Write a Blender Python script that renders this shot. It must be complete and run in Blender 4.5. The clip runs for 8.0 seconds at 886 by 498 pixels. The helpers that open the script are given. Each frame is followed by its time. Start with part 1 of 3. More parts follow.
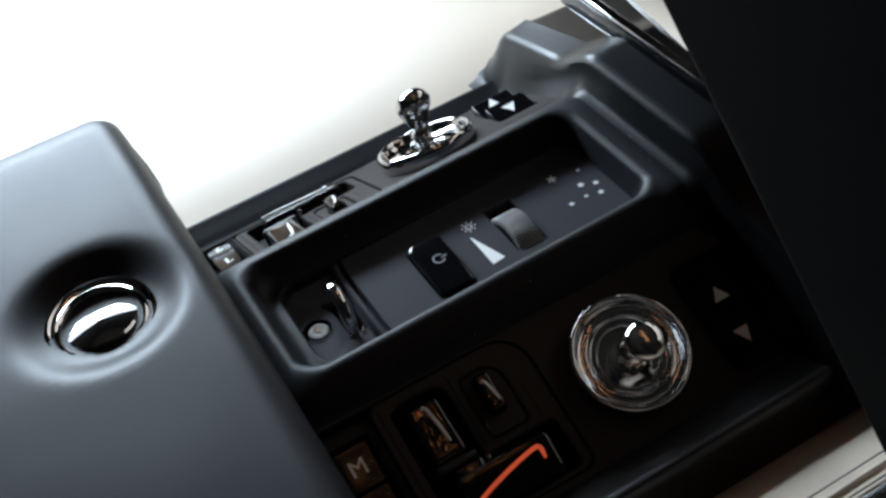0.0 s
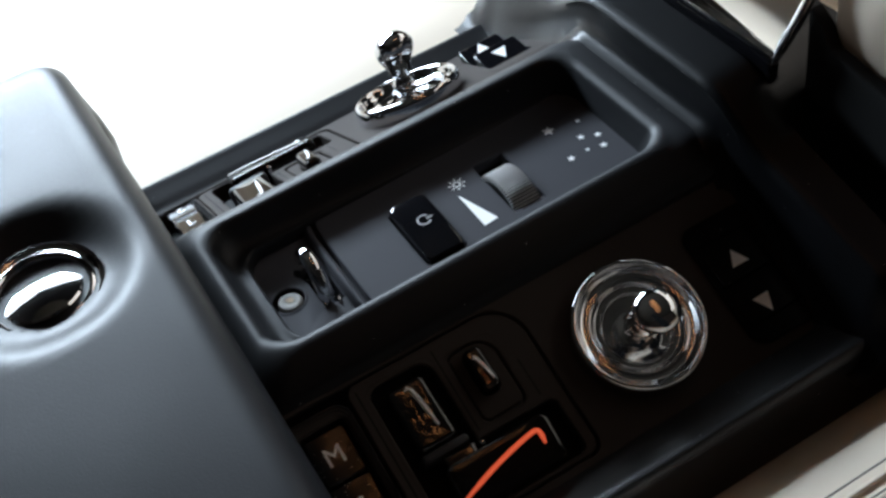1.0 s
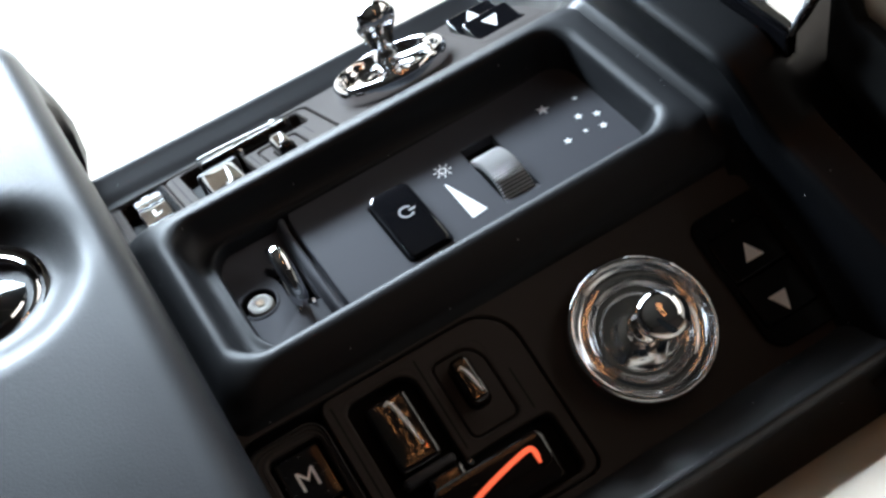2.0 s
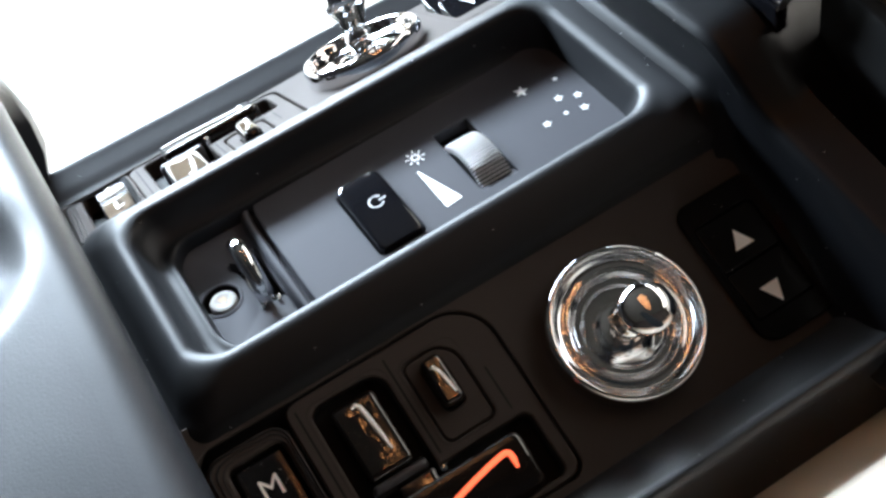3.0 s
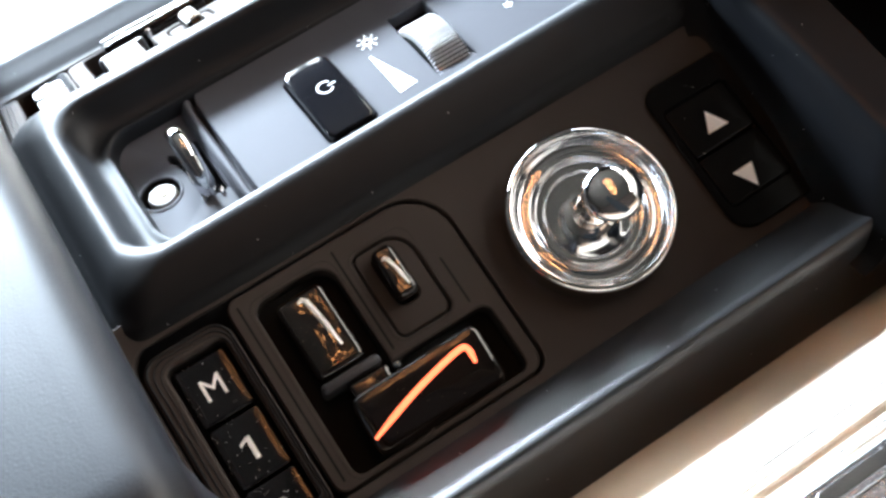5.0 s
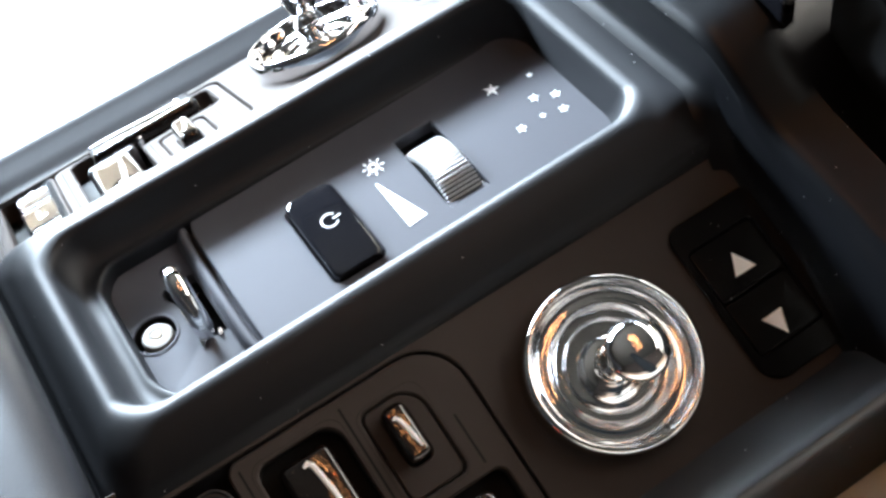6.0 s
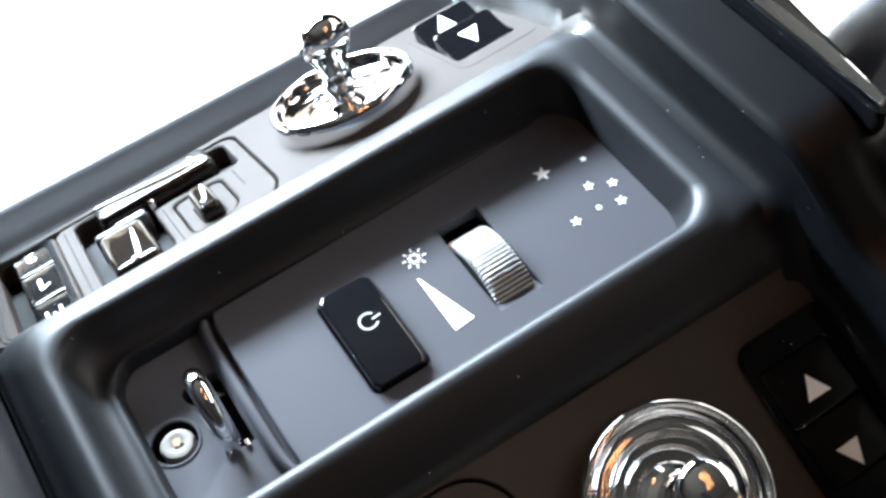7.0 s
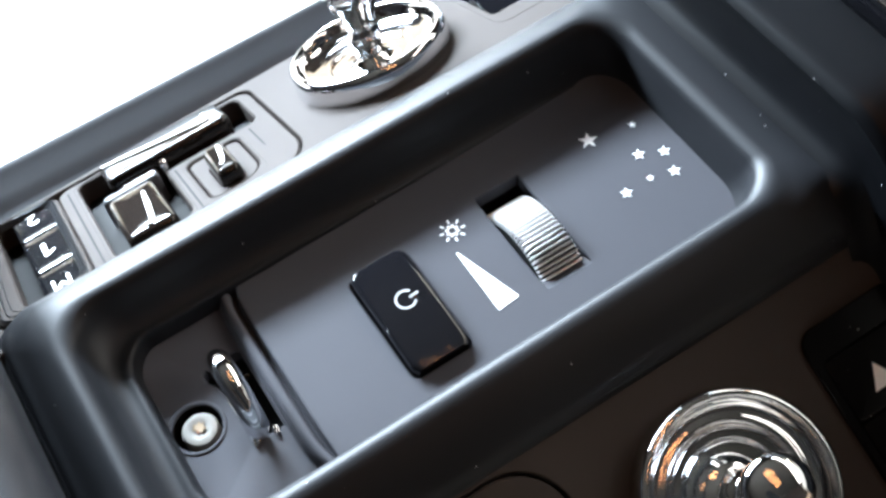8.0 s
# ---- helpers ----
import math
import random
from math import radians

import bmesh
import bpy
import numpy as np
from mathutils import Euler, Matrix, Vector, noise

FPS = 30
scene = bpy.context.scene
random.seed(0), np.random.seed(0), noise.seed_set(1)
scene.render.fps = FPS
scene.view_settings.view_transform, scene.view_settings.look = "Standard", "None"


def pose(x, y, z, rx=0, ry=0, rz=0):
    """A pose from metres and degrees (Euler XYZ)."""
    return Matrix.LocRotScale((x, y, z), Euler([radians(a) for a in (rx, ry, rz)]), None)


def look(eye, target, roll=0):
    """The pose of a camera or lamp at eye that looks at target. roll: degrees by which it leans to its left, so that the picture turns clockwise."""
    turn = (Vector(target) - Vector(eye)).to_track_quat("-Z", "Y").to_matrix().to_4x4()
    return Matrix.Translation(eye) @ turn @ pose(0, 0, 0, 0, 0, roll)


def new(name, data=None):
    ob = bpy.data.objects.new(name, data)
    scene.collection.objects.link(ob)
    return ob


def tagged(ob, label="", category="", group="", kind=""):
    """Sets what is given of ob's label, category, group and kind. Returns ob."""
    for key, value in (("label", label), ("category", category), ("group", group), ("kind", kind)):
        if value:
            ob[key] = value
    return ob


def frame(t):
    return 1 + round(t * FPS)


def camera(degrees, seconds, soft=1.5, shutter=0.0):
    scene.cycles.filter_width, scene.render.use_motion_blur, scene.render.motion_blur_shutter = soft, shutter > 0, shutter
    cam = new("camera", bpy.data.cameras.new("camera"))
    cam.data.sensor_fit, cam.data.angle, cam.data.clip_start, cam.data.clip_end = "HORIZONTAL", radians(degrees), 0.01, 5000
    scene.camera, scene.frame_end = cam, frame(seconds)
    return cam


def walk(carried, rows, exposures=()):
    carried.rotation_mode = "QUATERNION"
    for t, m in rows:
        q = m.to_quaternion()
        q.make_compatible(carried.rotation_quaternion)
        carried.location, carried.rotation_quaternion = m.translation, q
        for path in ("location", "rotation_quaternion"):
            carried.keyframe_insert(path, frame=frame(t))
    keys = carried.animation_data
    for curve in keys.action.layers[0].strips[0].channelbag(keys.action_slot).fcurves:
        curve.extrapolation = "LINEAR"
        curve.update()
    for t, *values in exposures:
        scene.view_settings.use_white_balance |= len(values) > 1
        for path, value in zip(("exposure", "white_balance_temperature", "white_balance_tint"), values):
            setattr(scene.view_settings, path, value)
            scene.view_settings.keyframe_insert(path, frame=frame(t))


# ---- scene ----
# ---- camera and walk ----
cam = camera(40.0, 8.0, soft=2.9)
PATH = [
    (0, (-0.14777, -0.35472, 0.36306), (-0.0715, -0.14845, 0.159), -13.177),
    (0.5, (-0.13972, -0.33975, 0.3442), (-0.06475, -0.13565, 0.13751), -13.581),
    (1, (-0.13559, -0.3175, 0.32732), (-0.05987, -0.11894, 0.11557), -13.021),
    (1.5, (-0.1244, -0.29842, 0.31634), (-0.05275, -0.10479, 0.09869), -13.7),
    (3, (-0.09648, -0.27417, 0.29165), (-0.03094, -0.08421, 0.0689), -15.806),
    (3.5, (-0.09736, -0.27388, 0.28004), (-0.03227, -0.0891, 0.05284), -15.646),
    (4, (-0.09729, -0.27585, 0.27), (-0.03539, -0.09715, 0.03712), -16.019),
    (4.2, (-0.09721, -0.27689, 0.2658), (-0.03596, -0.09898, 0.03214), -16.201),
    (5.5, (-0.08459, -0.25983, 0.26223), (-0.02213, -0.08032, 0.03012), -16.42),
    (6, (-0.07448, -0.23095, 0.27437), (-0.0088, -0.05515, 0.04032), -15.191),
    (6.5, (-0.06934, -0.19716, 0.28461), (-0.00078, -0.03022, 0.04496), -12.971),
    (7, (-0.06872, -0.17774, 0.27846), (0.00024, -0.01327, 0.03722), -11.618),
    (7.5, (-0.06964, -0.16159, 0.27149), (-0.00251, -0.00323, 0.0257), -10.931),
    (8, (-0.07344, -0.14968, 0.26747), (-0.00672, 0.0004, 0.01642), -9.951),
]
EXPOSURES = [(0.0, -2.0), (1.0, -1.5), (1.7, -0.85), (2.8, 0.2), (3.5, 0.65), (4.0, 1.15), (5.5, 1.35), (6.5, 1.05), (7.0, 0.85), (8.0, 0.75)]
walk(cam, [(t, look(eye, target, roll)) for t, eye, target, roll in PATH], EXPOSURES)

# ---- world and lights ----
world = bpy.data.worlds.new("sky")
scene.world = world
world.use_nodes = True
sky = world.node_tree.nodes.new("ShaderNodeTexSky")
sky.sky_type, sky.sun_disc = "NISHITA", False
sky.sun_elevation, sky.sun_rotation = radians(35), radians(0)
world.node_tree.links.new(sky.outputs[0], world.node_tree.nodes["Background"].inputs[0])
world.node_tree.nodes["Background"].inputs[1].default_value = 0.08


def window_light(name, eye, target, width, height, watts, colour):
    data = bpy.data.lights.new(name, "AREA")
    data.shape, data.size, data.size_y, data.energy, data.color = "RECTANGLE", width, height, watts, colour
    ob = new(name, data)
    ob.matrix_world = look(eye, target)
    return ob


window_light("side_window_daylight", (-0.11, 0.79, 0.315), (-0.09, 0.0, 0.02), 0.66, 0.10, 68.0, (0.70, 0.85, 1.0))

# ---- materials ----


def material(name, base, rough=0.5, metal=0.0, spec=0.5, grain=0.0, grain_scale=900.0, wear=0.0, coat=0.0, mottling=0.12, emit=0.0, dust=0.0, dust_colour=(0.6, 0.6, 0.6), dust_scale=620.0, dust_size=0.10):
    m = bpy.data.materials.new(name)
    m.use_nodes = True
    nt = m.node_tree
    b = nt.nodes["Principled BSDF"]
    b.inputs["Roughness"].default_value = rough
    b.inputs["Metallic"].default_value = metal
    b.inputs["Specular IOR Level"].default_value = spec
    b.inputs["Coat Weight"].default_value = coat
    b.inputs["Coat Roughness"].default_value = 0.04
    if emit:
        b.inputs["Emission Color"].default_value = (*base, 1)
        b.inputs["Emission Strength"].default_value = emit
    tc = nt.nodes.new("ShaderNodeTexCoord")
    big = nt.nodes.new("ShaderNodeTexNoise")
    big.inputs["Scale"].default_value, big.inputs["Detail"].default_value = 22.0, 4.0
    nt.links.new(tc.outputs["Object"], big.inputs["Vector"])
    ramp = nt.nodes.new("ShaderNodeMapRange")
    ramp.inputs["To Min"].default_value, ramp.inputs["To Max"].default_value = 1 - mottling, 1 + mottling
    nt.links.new(big.outputs["Fac"], ramp.inputs["Value"])
    mul = nt.nodes.new("ShaderNodeVectorMath")
    mul.operation = "SCALE"
    mul.inputs[0].default_value = base
    nt.links.new(ramp.outputs[0], mul.inputs["Scale"])
    if dust:
        vor = nt.nodes.new("ShaderNodeTexVoronoi")
        vor.inputs["Scale"].default_value = dust_scale
        nt.links.new(tc.outputs["Object"], vor.inputs["Vector"])
        near = nt.nodes.new("ShaderNodeMath")
        near.operation, near.inputs[1].default_value = "LESS_THAN", dust_size
        nt.links.new(vor.outputs["Distance"], near.inputs[0])
        sep = nt.nodes.new("ShaderNodeSeparateColor")
        nt.links.new(vor.outputs["Color"], sep.inputs[0])
        pick = nt.nodes.new("ShaderNodeMath")
        pick.operation, pick.inputs[1].default_value = "LESS_THAN", dust
        nt.links.new(sep.outputs[0], pick.inputs[0])
        both = nt.nodes.new("ShaderNodeMath")
        both.operation = "MULTIPLY"
        nt.links.new(near.outputs[0], both.inputs[0])
        nt.links.new(pick.outputs[0], both.inputs[1])
        speck = nt.nodes.new("ShaderNodeMix")
        speck.data_type = "RGBA"
        speck.inputs["B"].default_value = (*dust_colour, 1)
        nt.links.new(both.outputs[0], speck.inputs["Factor"])
        nt.links.new(mul.outputs[0], speck.inputs["A"])
        nt.links.new(speck.outputs["Result"], b.inputs["Base Color"])
    else:
        nt.links.new(mul.outputs[0], b.inputs["Base Color"])
    fine = nt.nodes.new("ShaderNodeTexNoise")
    fine.inputs["Scale"].default_value, fine.inputs["Detail"].default_value = grain_scale, 3.0
    nt.links.new(tc.outputs["Object"], fine.inputs["Vector"])
    if wear:
        r2 = nt.nodes.new("ShaderNodeMapRange")
        r2.inputs["To Min"].default_value, r2.inputs["To Max"].default_value = max(rough - wear, 0.01), rough + wear
        mix = nt.nodes.new("ShaderNodeMath")
        mix.operation = "ADD"
        half = nt.nodes.new("ShaderNodeMath")
        half.operation = "MULTIPLY"
        half.inputs[1].default_value = 0.5
        nt.links.new(big.outputs["Fac"], mix.inputs[0])
        nt.links.new(fine.outputs["Fac"], mix.inputs[1])
        nt.links.new(mix.outputs[0], half.inputs[0])
        nt.links.new(half.outputs[0], r2.inputs["Value"])
        nt.links.new(r2.outputs[0], b.inputs["Roughness"])
    if grain:
        bump = nt.nodes.new("ShaderNodeBump")
        bump.inputs["Strength"].default_value, bump.inputs["Distance"].default_value = grain, 0.0002
        nt.links.new(fine.outputs["Fac"], bump.inputs["Height"])
        nt.links.new(bump.outputs[0], b.inputs["Normal"])
    return m


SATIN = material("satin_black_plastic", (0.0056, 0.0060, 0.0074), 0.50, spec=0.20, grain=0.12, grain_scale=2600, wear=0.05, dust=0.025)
# Darker copy of the satin plastic, with the front wall's shade in its colour.
FASCIA = material("satin_black_shaded_fascia", (0.0022, 0.0024, 0.0030), 0.33, spec=0.18, grain=0.10, grain_scale=2600, wear=0.04, dust=0.02)
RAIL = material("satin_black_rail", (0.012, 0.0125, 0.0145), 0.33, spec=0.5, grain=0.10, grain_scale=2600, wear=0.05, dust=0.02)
BLADE = material("grey_plastic", (0.035, 0.036, 0.040), 0.45, spec=0.3, wear=0.05)
TRAY = material("matt_grey_tray_lining", (0.048, 0.048, 0.054), 0.62, spec=0.07, grain=0.10, grain_scale=3000, wear=0.05)
DECK = material("satin_black_panel", (0.0390, 0.0325, 0.0295), 0.62, spec=0.06, grain=0.10, grain_scale=3000, wear=0.05)
LEATHER = material("black_leather", (0.0062, 0.0062, 0.0080), 0.44, spec=0.24, grain=0.30, grain_scale=1400, wear=0.07)
GLOSS = material("piano_black", (0.004, 0.004, 0.005), 0.07, spec=0.45, wear=0.04, grain_scale=1800, dust=0.03, dust_scale=900.0)
DUSTY = material("dusty_piano_black", (0.004, 0.004, 0.005), 0.08, spec=0.45, wear=0.05, grain_scale=1800, dust=0.30, dust_colour=(0.75, 0.75, 0.75), dust_scale=1100.0, dust_size=0.13)
INK = material("shaded_black_gloss", (0.0022, 0.0022, 0.0024), 0.22, spec=0.10, wear=0.05, grain_scale=1800, dust=0.03)
KEYWAY = material("worn_brass", (0.26, 0.19, 0.12), 0.5, metal=0.3, grain=0.6, grain_scale=900)
LEVER = material("glossy_black_lever", (0.006, 0.004, 0.003), 0.04, spec=0.6, wear=0.02, grain_scale=1500, dust=0.06, dust_colour=(0.55, 0.40, 0.28), dust_scale=1500.0, dust_size=0.12)
CLEAN_LEVER = material("glossy_dark_brown_lever", (0.008, 0.006, 0.005), 0.06, spec=0.25, wear=0.03, grain_scale=1500)
CHROME = material("polished_chrome", (0.78, 0.79, 0.81), 0.055, metal=1.0, mottling=0.03, wear=0.02)
SATIN_CHROME = material("satin_chrome", (0.62, 0.63, 0.65), 0.22, metal=1.0, mottling=0.05)
WHEELMETAL = material("brushed_metal", (0.52, 0.515, 0.51), 0.48, metal=0.35, wear=0.06)
PRINT = material("white_print", (0.88, 0.88, 0.87), 0.5, mottling=0.05)
AMBER = material("amber_light_line", (1.0, 0.14, 0.06), 0.4, emit=1.5, mottling=0.02)
BRASS = material("pale_nickel", (0.19, 0.178, 0.16), 0.50, metal=0.25, wear=0.1, grain=0.5, grain_scale=700)
# Near-black; the shade of slots, grooves and gaps is put into this colour.
GAP = material("black_recess_shade", (0.006, 0.006, 0.006), 0.7, spec=0.1)
DIM_PRINT = material("grey_print", (0.24, 0.24, 0.25), 0.5, mottling=0.05)
CREAM = material("cream_leather", (0.74, 0.63, 0.51), 0.5, grain=0.2, grain_scale=900, mottling=0.05)
THREAD = material("dark_seam_thread", (0.10, 0.09, 0.085), 0.7)
ALUM = material("brushed_aluminium", (0.55, 0.56, 0.60), 0.25, metal=1.0, wear=0.1)
HEADLINER = material("dark_headliner", (0.030, 0.026, 0.022), 0.95, spec=0.0, grain=0.2, grain_scale=300)
TAN = material("dark_brown_lining", (0.014, 0.010, 0.008), 0.9, spec=0.02, grain=0.2, grain_scale=300)
DOORSKIN = material("tan_door_leather", (0.20, 0.12, 0.07), 0.55, grain=0.2, grain_scale=300)
NEARBLACK = material("near_shape_black", (0.003, 0.003, 0.003), 0.85, spec=0.03, grain=0.2, grain_scale=300)
CARPET = material("dark_carpet", (0.05, 0.045, 0.04), 0.95, grain=0.8, grain_scale=500)
STARLIGHT = material("warm_fibre_light", (1.0, 0.42, 0.15), 0.5, emit=20.0, mottling=0.02)
SKYBLUE = material("cool_daylight_backdrop", (0.82, 0.92, 1.0), 0.9, emit=11.0, mottling=0.05)
FILLGLOW = material("pale_fill_glow", (1.0, 0.90, 0.80), 0.9, emit=2.9, mottling=0.05)
MIRROR = material("glossy_display_glass", (0.88, 0.88, 0.88), 0.05, metal=1.0, mottling=0.03)

# ---- building helpers; sizes in millimetres ----
MM = 0.001
THETA = radians(25.16)
CT, ST = math.cos(THETA), math.sin(THETA)


def flat(x, v, h):
    return (x, v, h)


def right_deck(x, v, h):
    return (x, -83.0 + v * CT - h * ST, -6.1 + v * ST + h * CT)


def left_deck(x, v, h):
    h = h - 0.026 * (18.0 - x)
    return (x, 83.0 - v * CT + h * ST, -6.1 + v * ST + h * CT)


def thing(name, base, label, category, group="", kind=""):
    ob = new(name)
    ob.location = Vector(base) * MM
    ob.empty_display_size = 0.01
    return tagged(ob, label, category, group, kind)


def origin_of(ob):
    p = Vector((0, 0, 0))
    while ob is not None:
        p = p + ob.location
        ob = ob.parent
    return p


def part(name, bm, mat, parent=None, label="", fr=flat, smooth=38.0):
    for vtx in bm.verts:
        vtx.co = fr(*vtx.co)
    o, ex, ev, eh = (Vector(fr(*p)) for p in ((0, 0, 0), (1, 0, 0), (0, 1, 0), (0, 0, 1)))
    if (ex - o).cross(ev - o).dot(eh - o) < 0:
        bmesh.ops.reverse_faces(bm, faces=bm.faces[:])
    o = origin_of(parent) if parent is not None else Vector((0, 0, 0))
    for vtx in bm.verts:
        vtx.co = vtx.co * MM - o
    me = bpy.data.meshes.new(name)
    bm.to_mesh(me)
    bm.free()
    me.materials.append(mat)
    me.shade_smooth()
    me.set_sharp_from_angle(angle=radians(smooth))
    ob = new(name, me)
    if parent is not None:
        ob.parent = parent
    if label:
        ob["label"] = label
    return ob


def rrect(x0, x1, y0, y1, r, n=7):
    """Outline of a rounded rectangle, counter-clockwise; r may be one radius or four (from low x, low y on)."""
    rs = [r] * 4 if not isinstance(r, (tuple, list)) else list(r)
    out = []
    for (cx, cy, a0), q in zip(((x0, y0, 180), (x1, y0, 270), (x1, y1, 0), (x0, y1, 90)), rs):
        q = max(q, 0.02)
        px = cx + q if cx == x0 else cx - q
        py = cy + q if cy == y0 else cy - q
        for i in range(n + 1):
            a = radians(a0 + 90 * i / n)
            out.append((px + q * math.cos(a), py + q * math.sin(a)))
    return out


def loft(loops, cap_first=False, cap_last=False, closed=True, bm=None):
    """Skin over loops of 3D points of one length."""
    bm = bm or bmesh.new()
    rings = [[bm.verts.new(p) for p in loop] for loop in loops]
    n = len(rings[0])
    for a, b in zip(rings, rings[1:]):
        for i in range(n if closed else n - 1):
            j = (i + 1) % n
            bm.faces.new((a[i], a[j], b[j], b[i]))
    if cap_first:
        bm.faces.new(rings[0][::-1])
    if cap_last:
        bm.faces.new(rings[-1])
    return bm


def pad(x0, x1, y0, y1, r, profile, n=7, cap_first=True, cap_last=True):
    """Rounded-rectangle body; profile rows are (inset, height) from the foot to the top."""
    rs = [r] * 4 if not isinstance(r, (tuple, list)) else list(r)
    loops = []
    if cap_last:
        profile = tuple(profile) + ((profile[-1][0] + 0.35, profile[-1][1]),)
    for i, h in profile:
        loops.append([(x, y, h) for x, y in rrect(x0 + i, x1 - i, y0 + i, y1 - i, [max(q - i, 0.15) for q in rs], n)])
    return loft(loops, cap_first, cap_last)


def lathe(profile, cx=0.0, cy=0.0, n=72, cap_first=False, cap_last=False):
    loops = [[(cx + r * math.cos(2 * math.pi * i / n), cy + r * math.sin(2 * math.pi * i / n), h) for i in range(n)] for r, h in profile]
    return loft(loops, cap_first, cap_last)


def flowing(profile, n=4):
    """Profile with points added along a smooth curve."""
    p = [profile[0], *profile, profile[-1]]
    out = []
    for a, b, c, d in zip(p, p[1:], p[2:], p[3:]):
        for k in range(n):
            t = k / n
            out.append(tuple(0.5 * (2 * b[i] + (c[i] - a[i]) * t + (2 * a[i] - 5 * b[i] + 4 * c[i] - d[i]) * t * t + (3 * b[i] - a[i] - 3 * c[i] + d[i]) * t ** 3) for i in range(len(b))))
    return out + [profile[-1]]


def tube(path, radius, n=10, squash=1.0):
    """Round bar along a path of 3D points."""
    pts = [Vector(p) for p in path]
    loops = []
    for i, p in enumerate(pts):
        t = (pts[min(i + 1, len(pts) - 1)] - pts[max(i - 1, 0)]).normalized()
        side = t.cross(Vector((0, 0, 1)))
        side = side.normalized() if side.length > 1e-4 else Vector((1, 0, 0))
        up = side.cross(t).normalized()
        q = radius * (0.55 if i in (0, len(pts) - 1) else 1.0)
        loops.append([tuple(p + q * (math.cos(a) * side + squash * math.sin(a) * up)) for a in (2 * math.pi * k / n for k in range(n))])
    return loft(loops, True, True)


def plate(outlines, top, bottom, bevel=0.3):
    """Flat plate with holes. outlines: functions of an inset that give 2D loops; the first is the outer edge, the others are holes."""
    bm = bmesh.new()
    edges = []
    for k, f in enumerate(outlines):
        sgn = 1 if k == 0 else -1
        rings = [[bm.verts.new((x, y, h)) for x, y in f(i * sgn)] for i, h in ((bevel, top), (0.0, top - bevel), (0.0, bottom))]
        m = len(rings[0])
        for a, b in zip(rings, rings[1:]):
            for i in range(m):
                j = (i + 1) % m
                q = (a[i], b[i], b[j], a[j]) if k == 0 else (a[j], b[j], b[i], a[i])
                bm.faces.new(q)
        edges += [bm.edges.get((rings[0][i], rings[0][(i + 1) % m])) for i in range(m)]
    bmesh.ops.triangle_fill(bm, use_beauty=True, use_dissolve=False, edges=edges, normal=(0, 0, 1))
    return bm


def box_outline(x0, x1, y0, y1, r, n=7):
    def f(i):
        rs = [r] * 4 if not isinstance(r, (tuple, list)) else list(r)
        return rrect(x0 + i, x1 - i, y0 + i, y1 - i, [max(q - i, 0.1) for q in rs], n)
    return f


def circle_outline(cx, cy, r, n=40):
    def f(i):
        return [(cx + (r - i) * math.cos(2 * math.pi * k / n), cy + (r - i) * math.sin(2 * math.pi * k / n)) for k in range(n)]
    return f


def decal(points, h, thick=0.12):
    """Thin printed mark from a 2D outline."""
    bm = bmesh.new()
    lo = [bm.verts.new((x, y, h)) for x, y in points]
    hi = [bm.verts.new((x, y, h + thick)) for x, y in points]
    m = len(points)
    for i in range(m):
        j = (i + 1) % m
        bm.faces.new((lo[i], lo[j], hi[j], hi[i]))
    bm.faces.new(hi)
    bmesh.ops.triangulate(bm, faces=[f for f in bm.faces if len(f.verts) > 4])
    return bm


def ribbon(path, width, h, thick=0.12):
    """Printed line of constant width along a 2D path."""
    left, right = [], []
    for i, (x, y) in enumerate(path):
        ax, ay = path[max(i - 1, 0)]
        bx, by = path[min(i + 1, len(path) - 1)]
        d = math.hypot(bx - ax, by - ay)
        nx, ny = -(by - ay) / d * width / 2, (bx - ax) / d * width / 2
        left.append((x + nx, y + ny, h + thick))
        right.append((x - nx, y - ny, h + thick))
    return loft([left, right], closed=False)


def lettering(body, size, x, v, h, turn, flip=1):
    """Letters in Blender's own font, centred on (x, v), turned by degrees."""
    cu = bpy.data.curves.new("letters", "FONT")
    cu.body, cu.size, cu.extrude, cu.align_x, cu.align_y = body, size, 0.06, "CENTER", "CENTER"
    ob = new("letters", cu)
    me = bpy.data.meshes.new_from_object(ob.evaluated_get(bpy.context.evaluated_depsgraph_get()))
    bpy.data.objects.remove(ob)
    bm = bmesh.new()
    bm.from_mesh(me)
    bpy.data.meshes.remove(me)
    c, s = math.cos(radians(turn)), math.sin(radians(turn))
    for q in bm.verts:
        a, b, e = q.co
        q.co = (x + flip * (c * a - s * b), v + s * a + c * b, h + e)
    if flip < 0:
        bmesh.ops.reverse_faces(bm, faces=bm.faces[:])
    return bm


def smooth_step(a, b, t):
    t = min(max((t - a) / (b - a), 0.0), 1.0)
    return t * t * (3 - 2 * t)


def table(rows, t):
    """Smooth interpolation through (t, value) rows."""
    if t <= rows[0][0]:
        return rows[0][1]
    for (a, p), (b, q) in zip(rows, rows[1:]):
        if t <= b:
            return p + (q - p) * smooth_step(a, b, t)
    return rows[-1][1]


# ---- the cabin round the console ----


def box(x0, x1, y0, y1, z0, z1, r=0.0):
    bm = bmesh.new()
    bmesh.ops.create_cube(bm, size=1.0)
    for q in bm.verts:
        q.co = ((x0 + x1) / 2 + q.co.x * (x1 - x0), (y0 + y1) / 2 + q.co.y * (y1 - y0), (z0 + z1) / 2 + q.co.z * (z1 - z0))
    if r:
        bmesh.ops.bevel(bm, geom=bm.edges[:], offset=r, segments=4, profile=0.5, affect="EDGES")
    return bm


